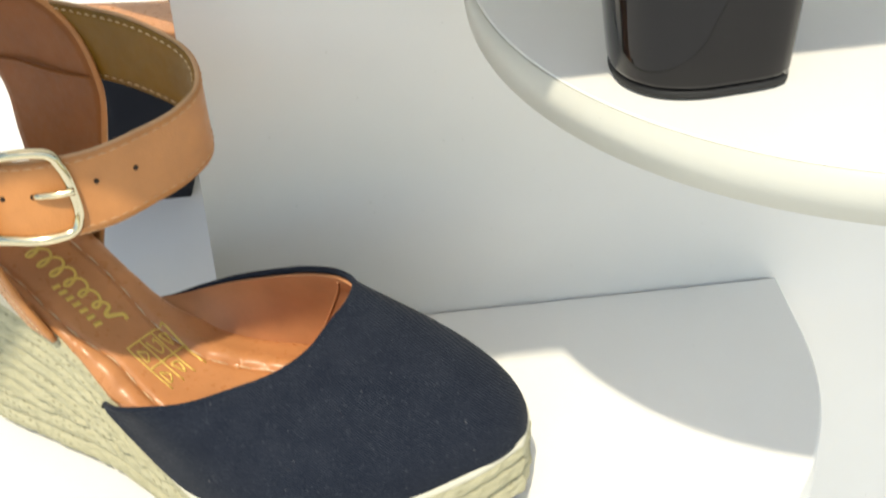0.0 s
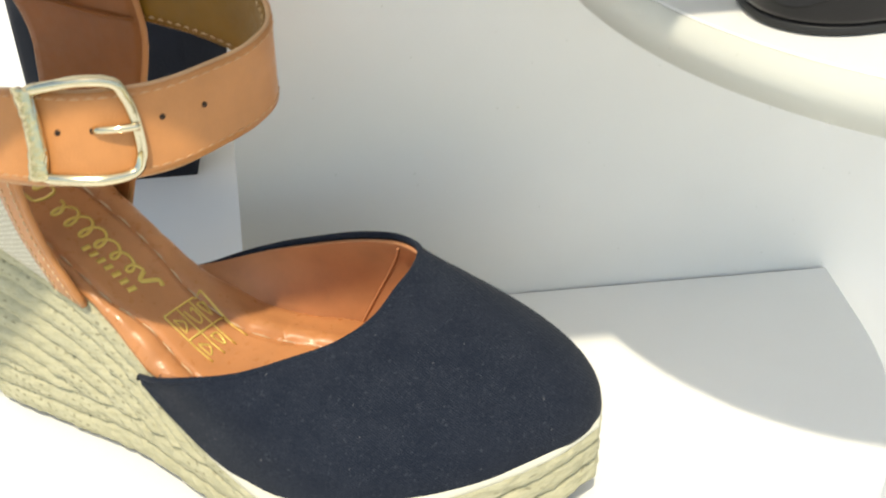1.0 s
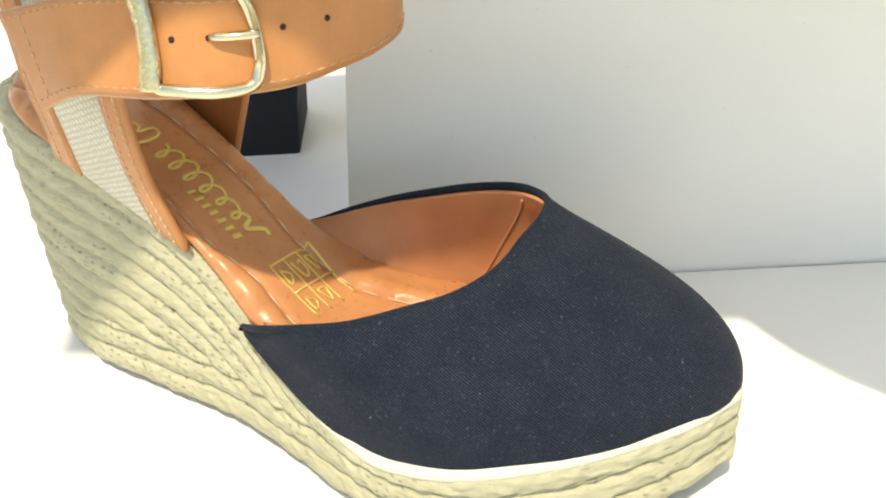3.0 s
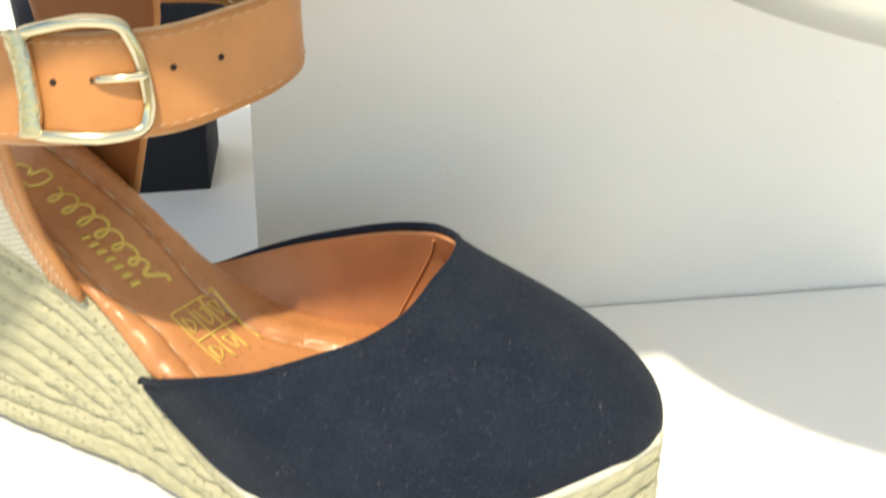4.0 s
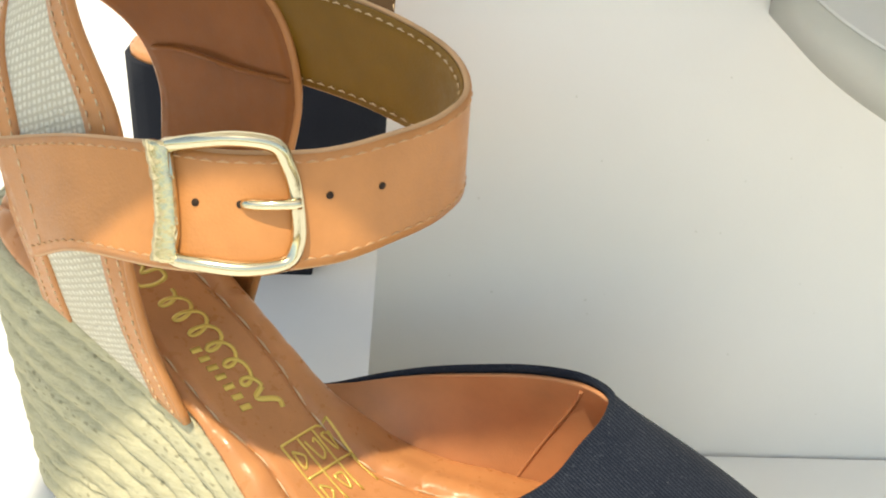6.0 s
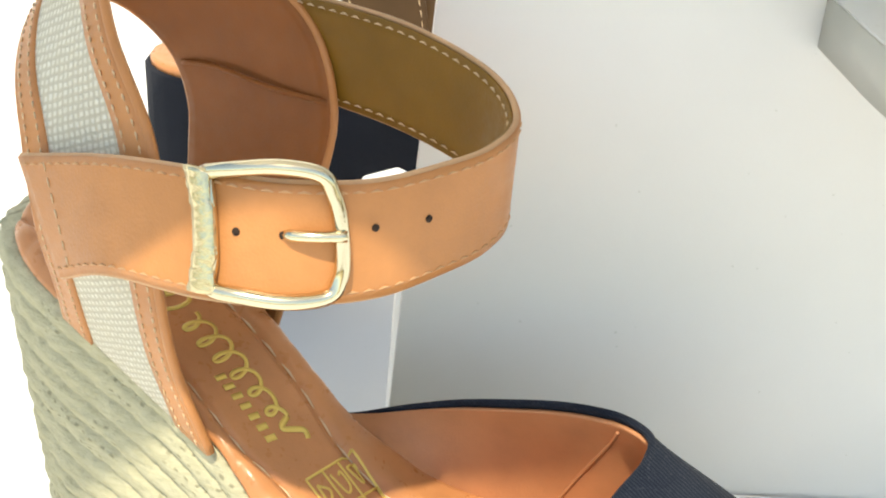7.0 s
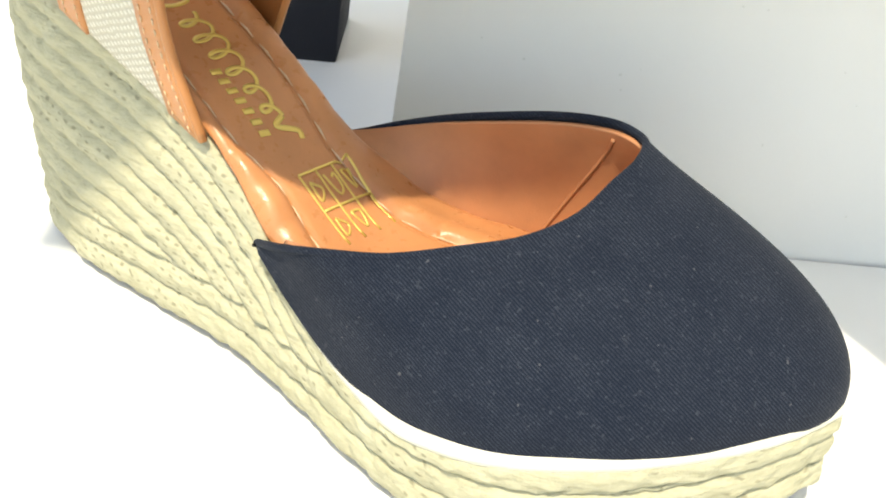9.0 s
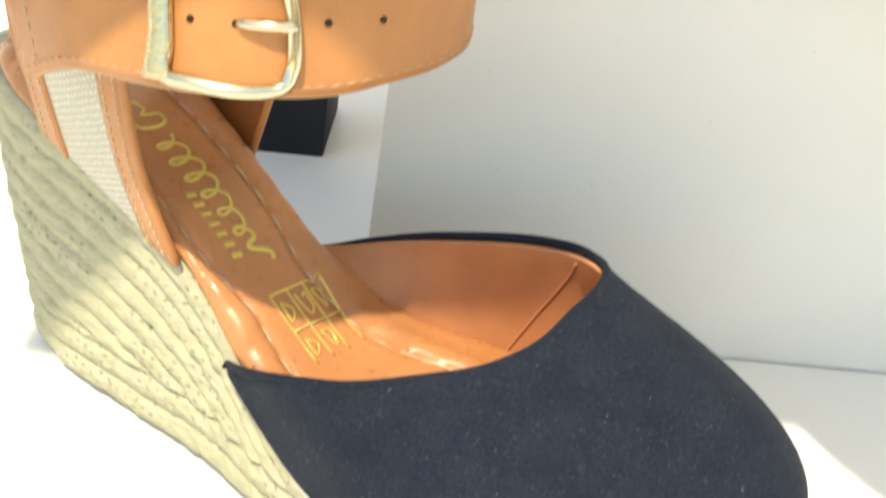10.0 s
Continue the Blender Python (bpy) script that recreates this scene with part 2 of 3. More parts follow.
def tube_into(bm, points, radius, sides=8, closed=False, flat=1.0, taper=False):
    p = [Vector(q) for q in points]
    n = len(p)
    up = Vector((0.13, 0.21, 0.97))
    rows = []
    for i in range(n):
        d = (p[(i + 1) % n] - p[i - 1]) if closed else (p[min(i + 1, n - 1)] - p[max(i - 1, 0)])
        d.normalize()
        side = d.cross(up).normalized()
        lift = side.cross(d)
        r = radius * (0.35 if taper and i in (0, n - 1) else 1.0)
        rows.append([p[i] + (side * math.cos(a) + lift * math.sin(a) * flat) * r for a in (2 * math.pi * k / sides for k in range(sides))])
    vs = grid_faces(bm, rows, close_u=closed, close_v=True)
    if not closed:
        bm.faces.new(vs[0])
        bm.faces.new(vs[-1])


def prism(outline, z0, z1, bevel=0.0):
    """An upright solid on a plan outline, its upper and lower edges eased by bevel."""
    bm = bmesh.new()
    n = len(outline)
    c = Vector((sum(p[0] for p in outline) / n, sum(p[1] for p in outline) / n))
    levels = [(z0, 1)] + ([(z0 + bevel, 0), (z1 - bevel, 0)] if bevel else []) + [(z1, 1)]
    rows = []
    for z, inset in levels:
        row = []
        for i, p in enumerate(outline):
            a, b = Vector(outline[i - 1][:2]), Vector(outline[(i + 1) % n][:2])
            d = (b - a).normalized()
            m = Vector((-d.y, d.x))
            if m.dot(c - Vector(p[:2])) < 0:
                m = -m
            q = Vector(p[:2]) + m * (bevel if inset else 0)
            row.append(Vector((q.x, q.y, z)))
        rows.append(row)
    vs = grid_faces(bm, rows, close_v=True)
    bm.faces.new(vs[0])
    bm.faces.new(vs[-1])
    return bm


def box(x0, x1, y0, y1, z0, z1, bevel=0.0008):
    bm = bmesh.new()
    bmesh.ops.create_cube(bm, size=1.0, matrix=Matrix.Translation(((x0 + x1) / 2, (y0 + y1) / 2, (z0 + z1) / 2)) @ Matrix.Diagonal((x1 - x0, y1 - y0, z1 - z0, 1)))
    if bevel:
        bmesh.ops.bevel(bm, geom=bm.edges[:], offset=bevel, segments=2, affect="EDGES")
    return bm


def stitches(line, lift, length=0.0022, gap=0.0009, radius=0.00028):
    """Short threads along a line of points; lift raises them off the surface."""
    bm = bmesh.new()
    pts = [Vector(p) for p in line]
    run, acc = [0.0], 0.0
    for a, b in zip(pts, pts[1:]):
        acc += (b - a).length
        run.append(acc)

    def at(d):
        i = max(k for k in range(len(run) - 1) if run[k] <= d or k == 0)
        t = (d - run[i]) / max(run[i + 1] - run[i], 1e-9)
        return pts[i].lerp(pts[i + 1], min(max(t, 0), 1))

    d = gap
    while d + length < acc:
        m = at(d + length / 2) + Vector(lift) * 0.00025
        tube_into(bm, [at(d), m, at(d + length)], radius, 5, taper=True)
        d += length + gap
    return bm


# ---------------------------------------------------------------- the display
WALL_Y = 0.0315


def arc(cx, cy, r, a0, a1, n):
    return [(cx + r * math.cos(radians(a0 + (a1 - a0) * k / n)), cy + r * math.sin(radians(a0 + (a1 - a0) * k / n))) for k in range(n + 1)]


def rounded_end(cx, cy, rx, ry, a0, a1, n, power=2.2):
    """Part of a squarish oval: the plan of the boards' rounded ends."""
    out = []
    for k in range(n + 1):
        a = radians(a0 + (a1 - a0) * k / n)
        c, d = math.cos(a), math.sin(a)
        r = 1.0 / (abs(c) ** power + abs(d) ** power) ** (1 / power)
        out.append((cx + rx * r * c, cy + ry * r * d))
    return out


board = obj("floor", prism([(-0.70, 0.698), (-0.70, -0.135)] + rounded_end(0.185, 0.0, 0.145, 0.135, -90, 0, 60) + [(0.3298, 0.0303), (0.1023, 0.0303), (0.1023, 0.698)], -0.018, 0.0, 0.0008), WHITE, smooth=False)
tagged(board, "white laminate display board with a rounded end", "display board", kind="structure")
panel_bm = bmesh.new()
rim = [(0.1035, -0.298), (0.1035, 0.0), (0.1142, 0.17), (0.1203, 0.268), (0.90, 0.268), (0.90, -0.298)]
grid_faces(panel_bm, [[(x, WALL_Y, z) for x, z in rim], [(x, WALL_Y + 0.018, z) for x, z in rim]], close_v=True)
panel_bm.faces.new([v for v in panel_bm.verts if v.co.y < WALL_Y + 0.009])
panel_bm.faces.new([v for v in panel_bm.verts if v.co.y > WALL_Y + 0.009])
bmesh.ops.bevel(panel_bm, geom=panel_bm.edges[:], offset=0.0012, segments=2, affect="EDGES")
panel = obj("wall_panel", panel_bm, PANEL, smooth=False)
tagged(panel, "plain white painted upright display panel standing on the board", "wall panel", kind="structure")
SHELF = (0.352, 0.0, 0.1405, 0.1495)
shelf = obj("shelf", prism([(SHELF[0] - SHELF[2], WALL_Y)] + rounded_end(*SHELF, 180, 360, 120) + [(SHELF[0] + SHELF[2], WALL_Y)], 0.1445, 0.158, 0.0006), WHITE, smooth=False)
tagged(shelf, "white laminate half-round shelf fixed to the panel", "shelf", kind="structure")
rim_line = [(SHELF[0] - SHELF[2] - 0.0003, WALL_Y - 0.0008)] + rounded_end(SHELF[0], SHELF[1], SHELF[2] + 0.0003, SHELF[3] + 0.0003, 180, 360, 120) + [(SHELF[0] + SHELF[2] + 0.0003, WALL_Y - 0.0008)]
part("edge_band", sheet([[Vector((x, y, 0.1447)), Vector((x, y, 0.1576))] for x, y in rim_line], 0.0005, 0.0005), EDGE, shelf, "dull yellowed edge band")
# unseen shelf added to block the sun; its ends follow the shadow's edges
canopy = obj("unseen_upper_shelf", box(-0.019, 0.55, -0.1365, 0.0480, 0.27, 0.286), WHITE, smooth=False)
tagged(canopy, "plain white straight shelf above the display, out of view, added to cast the shade", "shelf", kind="structure")
ground = obj("ground", box(-3.0, 3.0, -3.0, 0.72, -0.34, -0.30, 0), WHITE, smooth=False)
tagged(ground, "white painted base of the display window", "floor", kind="structure")
back = obj("wall_back", box(-3.0, 3.0, 0.70, 0.72, -0.298, 1.2, 0), PANEL, smooth=False)
tagged(back, "plain white wall behind the display", "wall", kind="structure")

# ---------------------------------------------------------------- the wedge sandal
TURN = -36.0
sandal = new("wedge_sandal")
tagged(sandal, "navy wedge sandal with jute sole and buckled tan ankle strap", "sandal")
sandal.matrix_world = pose(0, 0, 0, 0, 0, TURN)

near_w = table([(-0.0120, 0.032), (-0.0070, 0.019), (0.004, 0.0095), (0.025, 0.0042), (0.05, 0.0045), (0.08, 0.0053), (0.10, 0.0028), (0.13, -0.002), (0.15, -0.005), (0.17, -0.001), (0.19, 0.012), (0.205, 0.030), (0.215, 0.047), (0.220, 0.062)])
far_w = table([(-0.0120, 0.032), (-0.0070, 0.044), (0.004, 0.0505), (0.02, 0.0530), (0.04, 0.0490), (0.06, 0.0452), (0.075, 0.0432), (0.09, 0.0442), (0.10, 0.0490), (0.115, 0.0590), (0.13, 0.0690), (0.15, 0.078), (0.17, 0.083), (0.19, 0.0855), (0.205, 0.083), (0.215, 0.075), (0.220, 0.062)])
rim_z = table([(-0.0125, 0.0882), (0.0, 0.0865), (0.036, 0.080), (0.06, 0.0715), (0.075, 0.064), (0.087, 0.056), (0.0985, 0.0475), (0.1107, 0.0365), (0.126, 0.0275), (0.1435, 0.0240), (0.16, 0.0255), (0.175, 0.0275), (0.19, 0.0295), (0.22, 0.0305)])


def sole_outline(n):
    """Plan points round the sole, from the heel's back along the near side to the toe and back along the far side."""
    side = [-0.0120 + 0.2320 * (0.5 - 0.5 * math.cos(math.pi * k / n)) for k in range(n + 1)]
    pts = [Vector((s, near_w(s), 0)) for s in side] + [Vector((s, far_w(s), 0)) for s in reversed(side[1:-1])]
    # even spacing
    run = [0.0]
    for a, b in zip(pts, pts[1:] + pts[:1]):
        run.append(run[-1] + (b - a).length)
    out, m, i = [], 2 * n, 0
    for k in range(m):
        d = run[-1] * k / m
        while run[i + 1] < d:
            i += 1
        out.append(pts[i].lerp(pts[(i + 1) % len(pts)], (d - run[i]) / max(run[i + 1] - run[i], 1e-9)))
    return out


def outward(pts):
    out = []
    for i, p in enumerate(pts):
        d = pts[(i + 1) % len(pts)] - pts[i - 1]
        out.append(Vector((d.y, -d.x, 0)).normalized())
    return out


def toe_lift(s):
    return 0.005 * max(0.0, (s - 0.17) / 0.05) ** 2


ROPE = 0.0083


def build_wedge():
    """The jute-wrapped wedge: cords laid parallel to the footbed above two cords round the base."""
    bm = bmesh.new()
    pts = sole_outline(240)
    nrm = outward(pts)
    levels = 112
    rows = []
    for k in range(levels + 1):
        v = k / levels
        row = []
        for i, (p, q) in enumerate(zip(pts, nrm)):
            lo, hi = 0.003 + toe_lift(p.x), rim_z(p.x)
            z = lo + (hi - lo) * v
            flare = -0.004 * (1 - v) * min(1.0, hi / 0.05) * (1.0 if p.x < 0.12 else 0.5)
            base = 2 * ROPE + 0.001
            if z - lo < base:
                d = (z - lo) / ROPE
            else:
                d = (hi - z) / ROPE
            d += 0.09 * noise.noise(Vector((p.x * 90, p.y * 90, z * 40))) + 0.07 * noise.noise(Vector((p.x * 400, p.y * 400, z * 200)))
            cord = abs(math.sin(math.pi * d)) ** 0.36
            rough = noise.noise(Vector((p.x * 260 + z * 120, p.y * 260, z * 420))) * 0.0006
            twist = 0.00012 * math.sin(i * 0.9 + d * 7.0)
            back = 0.010 * v * max(0.0, 1 - (p.x + 0.010) / 0.05) * (-1)
            off = -0.0029 + 0.0030 * cord + rough + twist + flare * 0.4
            row.append(Vector((p.x + back + q.x * off, p.y + q.y * off, z)))
        rows.append(row)
    # rolled rim over to the footbed
    rows.append([Vector((p.x - q.x * 0.003, p.y - q.y * 0.003, rim_z(p.x) + 0.0005)) for p, q in zip(pts, nrm)])
    # closed under the footbed
    rows.append([Vector((p.x - q.x * 0.007, p.y - q.y * 0.007, 0.018)) for p, q in zip(pts, nrm)])
    vs = grid_faces(bm, rows, close_v=True)
    bm.faces.new(vs[0])
    bm.faces.new(vs[-1])
    return bm


part("wedge", build_wedge(), JUTE, sandal, "braided natural jute wedge and platform")
pts = sole_outline(90)
bm = bmesh.new()
vs = grid_faces(bm, [[Vector((p.x - q.x * 0.0058, p.y - q.y * 0.0058, z + toe_lift(p.x))) for p, q in zip(pts, outward(pts))] for z in (0.0003, 0.0032)], close_v=True)
bm.faces.new(vs[0])
bm.faces.new(vs[1])
part("outsole", bm, RUBBER, sandal, "thin brown rubber outsole")


far_seam = table([(-0.01, 0.040), (0.02, 0.038), (0.0475, 0.0365), (0.0607, 0.0355), (0.0799, 0.0342), (0.0953, 0.0325), (0.1104, 0.0369), (0.1229, 0.0435), (0.14, 0.051), (0.16, 0.056), (0.20, 0.056)])
near_seam = table([(-0.01, 0.018), (0.02, 0.015), (0.0573, 0.0115), (0.066, 0.0105), (0.0732, 0.0100), (0.0832, 0.0100), (0.0884, 0.0111), (0.0958, 0.0127), (0.105, 0.0122), (0.13, 0.012), (0.16, 0.018), (0.20, 0.038)])


def bed(s, w):
    """The padded footbed's height: a flat middle, puffed borders outside the two seams."""
    a, b = near_w(s), far_w(s)
    n = 0.0 if b - a < 1e-4 else abs(2 * (w - a) / (b - a) - 1)
    pad = 0.0048 * (1 - min(1.0, n) ** 9)
    for seam, way in ((far_seam(s), 1), (near_seam(s), -1)):
        d = (w - seam) * way
        pad -= 0.0011 * math.exp(-(d / 0.0011) ** 2)
        if 0 < d < 0.02:
            pad += (0.0009 + 0.0009 * abs(math.sin(math.pi * s / 0.0085)) ** 0.7) * math.exp(-((d - 0.0042) / 0.0042) ** 2)
    # the footbed stays higher than the platform's rim under the toe
    lift = 0.0060 * min(1.0, max(0.0, (s - 0.100) / 0.028)) ** 1.3
    return rim_z(s) + 0.0005 + pad + lift


def on_bed(s, w, up=0.0):
    return Vector((s, w, bed(s, w) + up))


rows = []
for k in range(201):
    s = -0.0085 + 0.203 * k / 200
    a, b = near_w(s) + (0.0006 if s < 0.1 else 0.0006 + 0.004 * min(1.0, (s - 0.1) / 0.02)), far_w(s) - (0.0008 if s < 0.12 else 0.004)
    rows.append([on_bed(s, a + (b - a) * j / 72) for j in range(73)])
part("insole", sheet(rows, 0.0, 0.002), INSOLE, sandal, "glossy padded tan leather insole")
for seam in (far_seam, near_seam):
    line = [on_bed(s, seam(s), 0.0006) for s in (0.000 + 0.0012 * k for k in range(130))]
    part("insole_stitching", stitches(line, (0, 0, 1), 0.0058, 0.0024, 0.00032), THREAD, sandal, "cream thread stitched along the insole")


def stroke(points, width):
    """A flat printed stroke on the footbed."""
    line = catmull([(s, w, 0) for s, w in points], max(6, 5 * len(points)))
    rows = []
    for i, p in enumerate(line):
        d = (line[min(i + 1, len(line) - 1)] - line[max(i - 1, 0)]).normalized()
        side = Vector((-d.y, d.x, 0)) * width / 2
        rows.append([on_bed((p + side * f).x, (p + side * f).y, 0.0002) for f in (-1, 0, 1)])
    return sheet(rows, 0.0001, 0.0001)


# printed mark: plain gold squiggles, a heart outline and a row of small bars
def mark(u, v):
    """A place in the print: u along its line, v across it, in metres."""
    return (0.0400 + u, 0.0205 + v)


HEART = [(u * 1.3 - 0.002, v * 1.25 - 0.001) for u, v in [(0.0068, 0.0005), (0.0010, 0.0012), (0.0000, 0.0042), (0.0028, 0.0052), (0.0042, 0.0036), (0.0050, 0.0072), (0.0074, 0.0068), (0.0078, 0.0035), (0.0068, 0.0005)]]
LOOPS = [(0.0115 + 0.0315 * t + 0.0019 * math.sin(12 * math.pi * t), 0.0030 + (0.0030 + 0.0008 * math.sin(5 * t)) * math.cos(12 * math.pi * t)) for t in (k / 72 for k in range(73))]
TAIL = [(0.0430, 0.0050), (0.0445, 0.0016), (0.0470, 0.0062), (0.0490, 0.0060)]
for g, width in ((HEART, 0.0011), (LOOPS, 0.0010), (TAIL, 0.0013)):
    part("printed_mark", stroke([mark(u, v) for u, v in g], width), FOIL, sandal, "plain gold foil squiggle on the insole")
for k in range(7):
    u = 0.0284 + 0.0027 * k
    part("printed_bar", stroke([mark(u, -0.0040), mark(u + 0.0005, -0.0012)], 0.0014), FOIL, sandal, "small gold foil bar on the insole")
# outlined pictogram box
BOX_A, BOX_U, BOX_V = Vector((0.0953, 0.0186)), Vector((0.0011, 0.0206)).normalized(), Vector((0.0152, 0.0011)).normalized()


def boxed(u, v):
    p = BOX_A + BOX_U * u * 0.74 + BOX_V * v
    return (p.x, p.y)


BOXES = [[(0, 0), (0.021, 0)], [(0, 0), (0, 0.016)], [(0.021, 0), (0.021, 0.016)], [(0.007, 0), (0.007, 0.016)], [(0, 0.008), (0.021, 0.008)], [(0.014, 0), (0.014, 0.016)],
         [(0.0085, 0.0015), (0.010, 0.006), (0.0125, 0.005), (0.0125, 0.002), (0.011, 0.0025)], [(0.0155, 0.002), (0.019, 0.002), (0.0175, 0.006), (0.0155, 0.002)],
         [(0.002, 0.002), (0.005, 0.004), (0.002, 0.006), (0.002, 0.002)], [(0.009, 0.010), (0.0125, 0.0105), (0.011, 0.014), (0.009, 0.010)], [(0.002, 0.010), (0.005, 0.012), (0.002, 0.014), (0.002, 0.010)]]
for g in BOXES:
    part("printed_box", stroke([boxed(u, v) for u, v in g], 0.00055), FOIL, sandal, "thin gold foil outline on the insole")

# the closed toe: from the opening's edge, over the instep and down to the platform
OPENING = [(0.0990, 0.0016, 0.0465), (0.1100, -0.0020, 0.0522), (0.1212, -0.0010, 0.0560), (0.1345, 0.0050, 0.0584), (0.1465, 0.0152, 0.0614), (0.1550, 0.0248, 0.0634), (0.1606, 0.0355, 0.0668), (0.1620, 0.0466, 0.0710), (0.1628, 0.0550, 0.0738), (0.1600, 0.0625, 0.0748), (0.1525, 0.0650, 0.0750), (0.1440, 0.0653, 0.0735), (0.1340, 0.0645, 0.0708), (0.1220, 0.0625, 0.0668), (0.1090, 0.0600, 0.0620), (0.0960, 0.0560, 0.0565), (0.0830, 0.0522, 0.0500), (0.0700, 0.0490, 0.0450)]
FOOT = [(0.0995, 0.0002), (0.112, 0.0000), (0.126, -0.0010), (0.140, -0.0020), (0.154, -0.0022), (0.168, 0.0006), (0.180, 0.0070), (0.1915, 0.0155), (0.2018, 0.0275), (0.2102, 0.0408), (0.2168, 0.0540), (0.2178, 0.0660), (0.2110, 0.0768), (0.1960, 0.0820), (0.1750, 0.0800), (0.1450, 0.0735), (0.1280, 0.0650), (0.1130, 0.0560), (0.0980, 0.0470), (0.0700, 0.0430)]
NV, NU = 48, 120
foot = [Vector((p.x, p.y, rim_z(p.x) + 0.0006)) for p in catmull([(x, y, 0) for x, y in FOOT], NU + 1)]
opening = [Vector((p.x, p.y, p.z * 0.980 + 0.0008)) for p in catmull(OPENING, NU + 1)]
for f, e in zip(foot[NU // 2:], opening[NU // 2:]):
    f.z = min(f.z, e.z - 0.004)


def vamp_rows(inset=0.0, skip=0.0, ends=0):
    rows = []
    for i, (e, f) in enumerate(zip(opening, foot)):
        if i < ends:
            continue
        flat = Vector((f.x - e.x, f.y - e.y, 0))
        reach = flat.length
        out = flat.normalized() if reach > 1e-4 else Vector((0, -1, 0))
        t0 = i / NU
        mid = math.sin(math.pi * t0)
        drop = e.z - f.z
        c1 = e + out * (reach * 0.22 + 0.0015) - Vector((0, 0, 0.15 * drop * mid))
        c2 = f + out * 0.0015 * mid + Vector((0, 0, max(drop * 0.53, 0.0)))
        row = []
        for j in range(NV + 1):
            t = skip + (1 - skip) * j / NV
            p = e * (1 - t) ** 3 + c1 * 3 * t * (1 - t) ** 2 + c2 * 3 * t * t * (1 - t) + f * t ** 3
            row.append(p)
        rows.append(row)
    if inset:
        n = normals(rows)
        rows = [[p - q * inset for p, q in zip(r, m)] for r, m in zip(rows, n)]
    return rows


part("vamp", sheet(vamp_rows(), 0.0006, 0.0006), NAVY, sandal, "navy blue canvas closed toe")
test = normals(vamp_rows())[NU // 2][NV // 2].z
part("vamp_lining", sheet(vamp_rows(0.0016 if test > 0 else -0.0016, 0.03, 7), 0.0005, 0.0005), LIT_TOE_LINING, sandal, "smooth brown leather toe lining, bounced sunlight put into its colour")
welt = [Vector((p.x - q.x * 0.0022, p.y - q.y * 0.0022, rim_z(p.x) - 0.0002)) for p, q in zip(sole_outline(120), outward(sole_outline(120))) if p.x > (0.104 if p.y < 0.03 else 0.16)]
part("welt", tube(welt, 0.0022, 8), TAPE, sandal, "off-white canvas strip between toe and jute")
inner = vamp_rows(0.0023 if test > 0 else -0.0023, 0.03)
inner = catmull([tuple(inner[i][j]) for i, j in ((76, 3), (83, 9), (89, 16), (94, 27), (98, 38), (100, 46))], 30)
part("lining_seam", tube(inner, 0.0005, 6), LIT_TOE_LINING, sandal, "raised seam inside the toe")
part("vamp_edge", tube(opening, 0.0010, 8), NAVY, sandal, "turned navy edge round the opening")


# straps
def ribbon(e1, e2, n, m, f0=0.0, f1=1.0):
    a, b = catmull(e1, n), catmull(e2, n)
    return [[p.lerp(q, f0 + (f1 - f0) * j / m) for j in range(m + 1)] for p, q in zip(a, b)]


BAND_1 = [(0.0785, 0.0045, 0.0635), (0.0755, -0.002, 0.090), (0.0765, -0.006, 0.118), (0.0755, -0.004, 0.140), (0.057, 0.003, 0.158), (0.036, 0.017, 0.173), (0.013, 0.032, 0.175), (0.016, 0.047, 0.171), (0.035, 0.056, 0.162), (0.059, 0.058, 0.151), (0.069, 0.057, 0.132), (0.0665, 0.055, 0.110), (0.057, 0.0470, 0.066)]
BAND_2 = [(0.031, 0.004, 0.081), (0.036, -0.001, 0.095), (0.039, -0.006, 0.112), (0.0345, -0.004, 0.130), (0.022, 0.005, 0.141), (0.010, 0.018, 0.148), (0.002, 0.032, 0.150), (0.006, 0.046, 0.146), (0.015, 0.054, 0.135), (0.0195, 0.057, 0.120), (0.0185, 0.057, 0.100), (0.022, 0.055, 0.085), (0.030, 0.0490, 0.070)]
band = part("heel_band", sheet(ribbon(BAND_1, BAND_2, 110, 16, 0.03, 0.97), 0.0004, 0.0006), CANVAS, sandal, "natural woven canvas heel band")
part("band_lining", sheet(ribbon(BAND_1, BAND_2, 110, 16), -0.0006, 0.0013), LINING, band, "smooth brown leather lining")
for f0, f1 in ((0.0, 0.21), (0.80, 1.0)):
    bind = part("binding", sheet(ribbon(BAND_1, BAND_2, 110, 4, f0, f1), 0.0011, 0.0004), TAN, band, "tan leather binding along the canvas")
for e in (BAND_1, BAND_2):
    part("rolled_edge", tube(catmull(e, 110), 0.0012, 8), TAN, band, "rolled tan leather edge")
part("lining_seam", tube(catmull([(0.020, 0.0540, 0.1310), (0.032, 0.0545, 0.1325), (0.050, 0.0550, 0.1315), (0.0680, 0.0555, 0.1320)], 20), 0.0007, 6), LINING, band, "raised seam across the lining")
for f in (0.05, 0.16, 0.84, 0.95):
    line = [r[0] for r in ribbon(BAND_1, BAND_2, 160, 1, f, f)]
    n = [r[0] for r in normals(ribbon(BAND_1, BAND_2, 160, 1, 0, 1))]
    part("binding_stitching", stitches([p + q * 0.0013 for p, q in zip(line, n)], (0, 0, 1), 0.0017, 0.0011), THREAD, band)

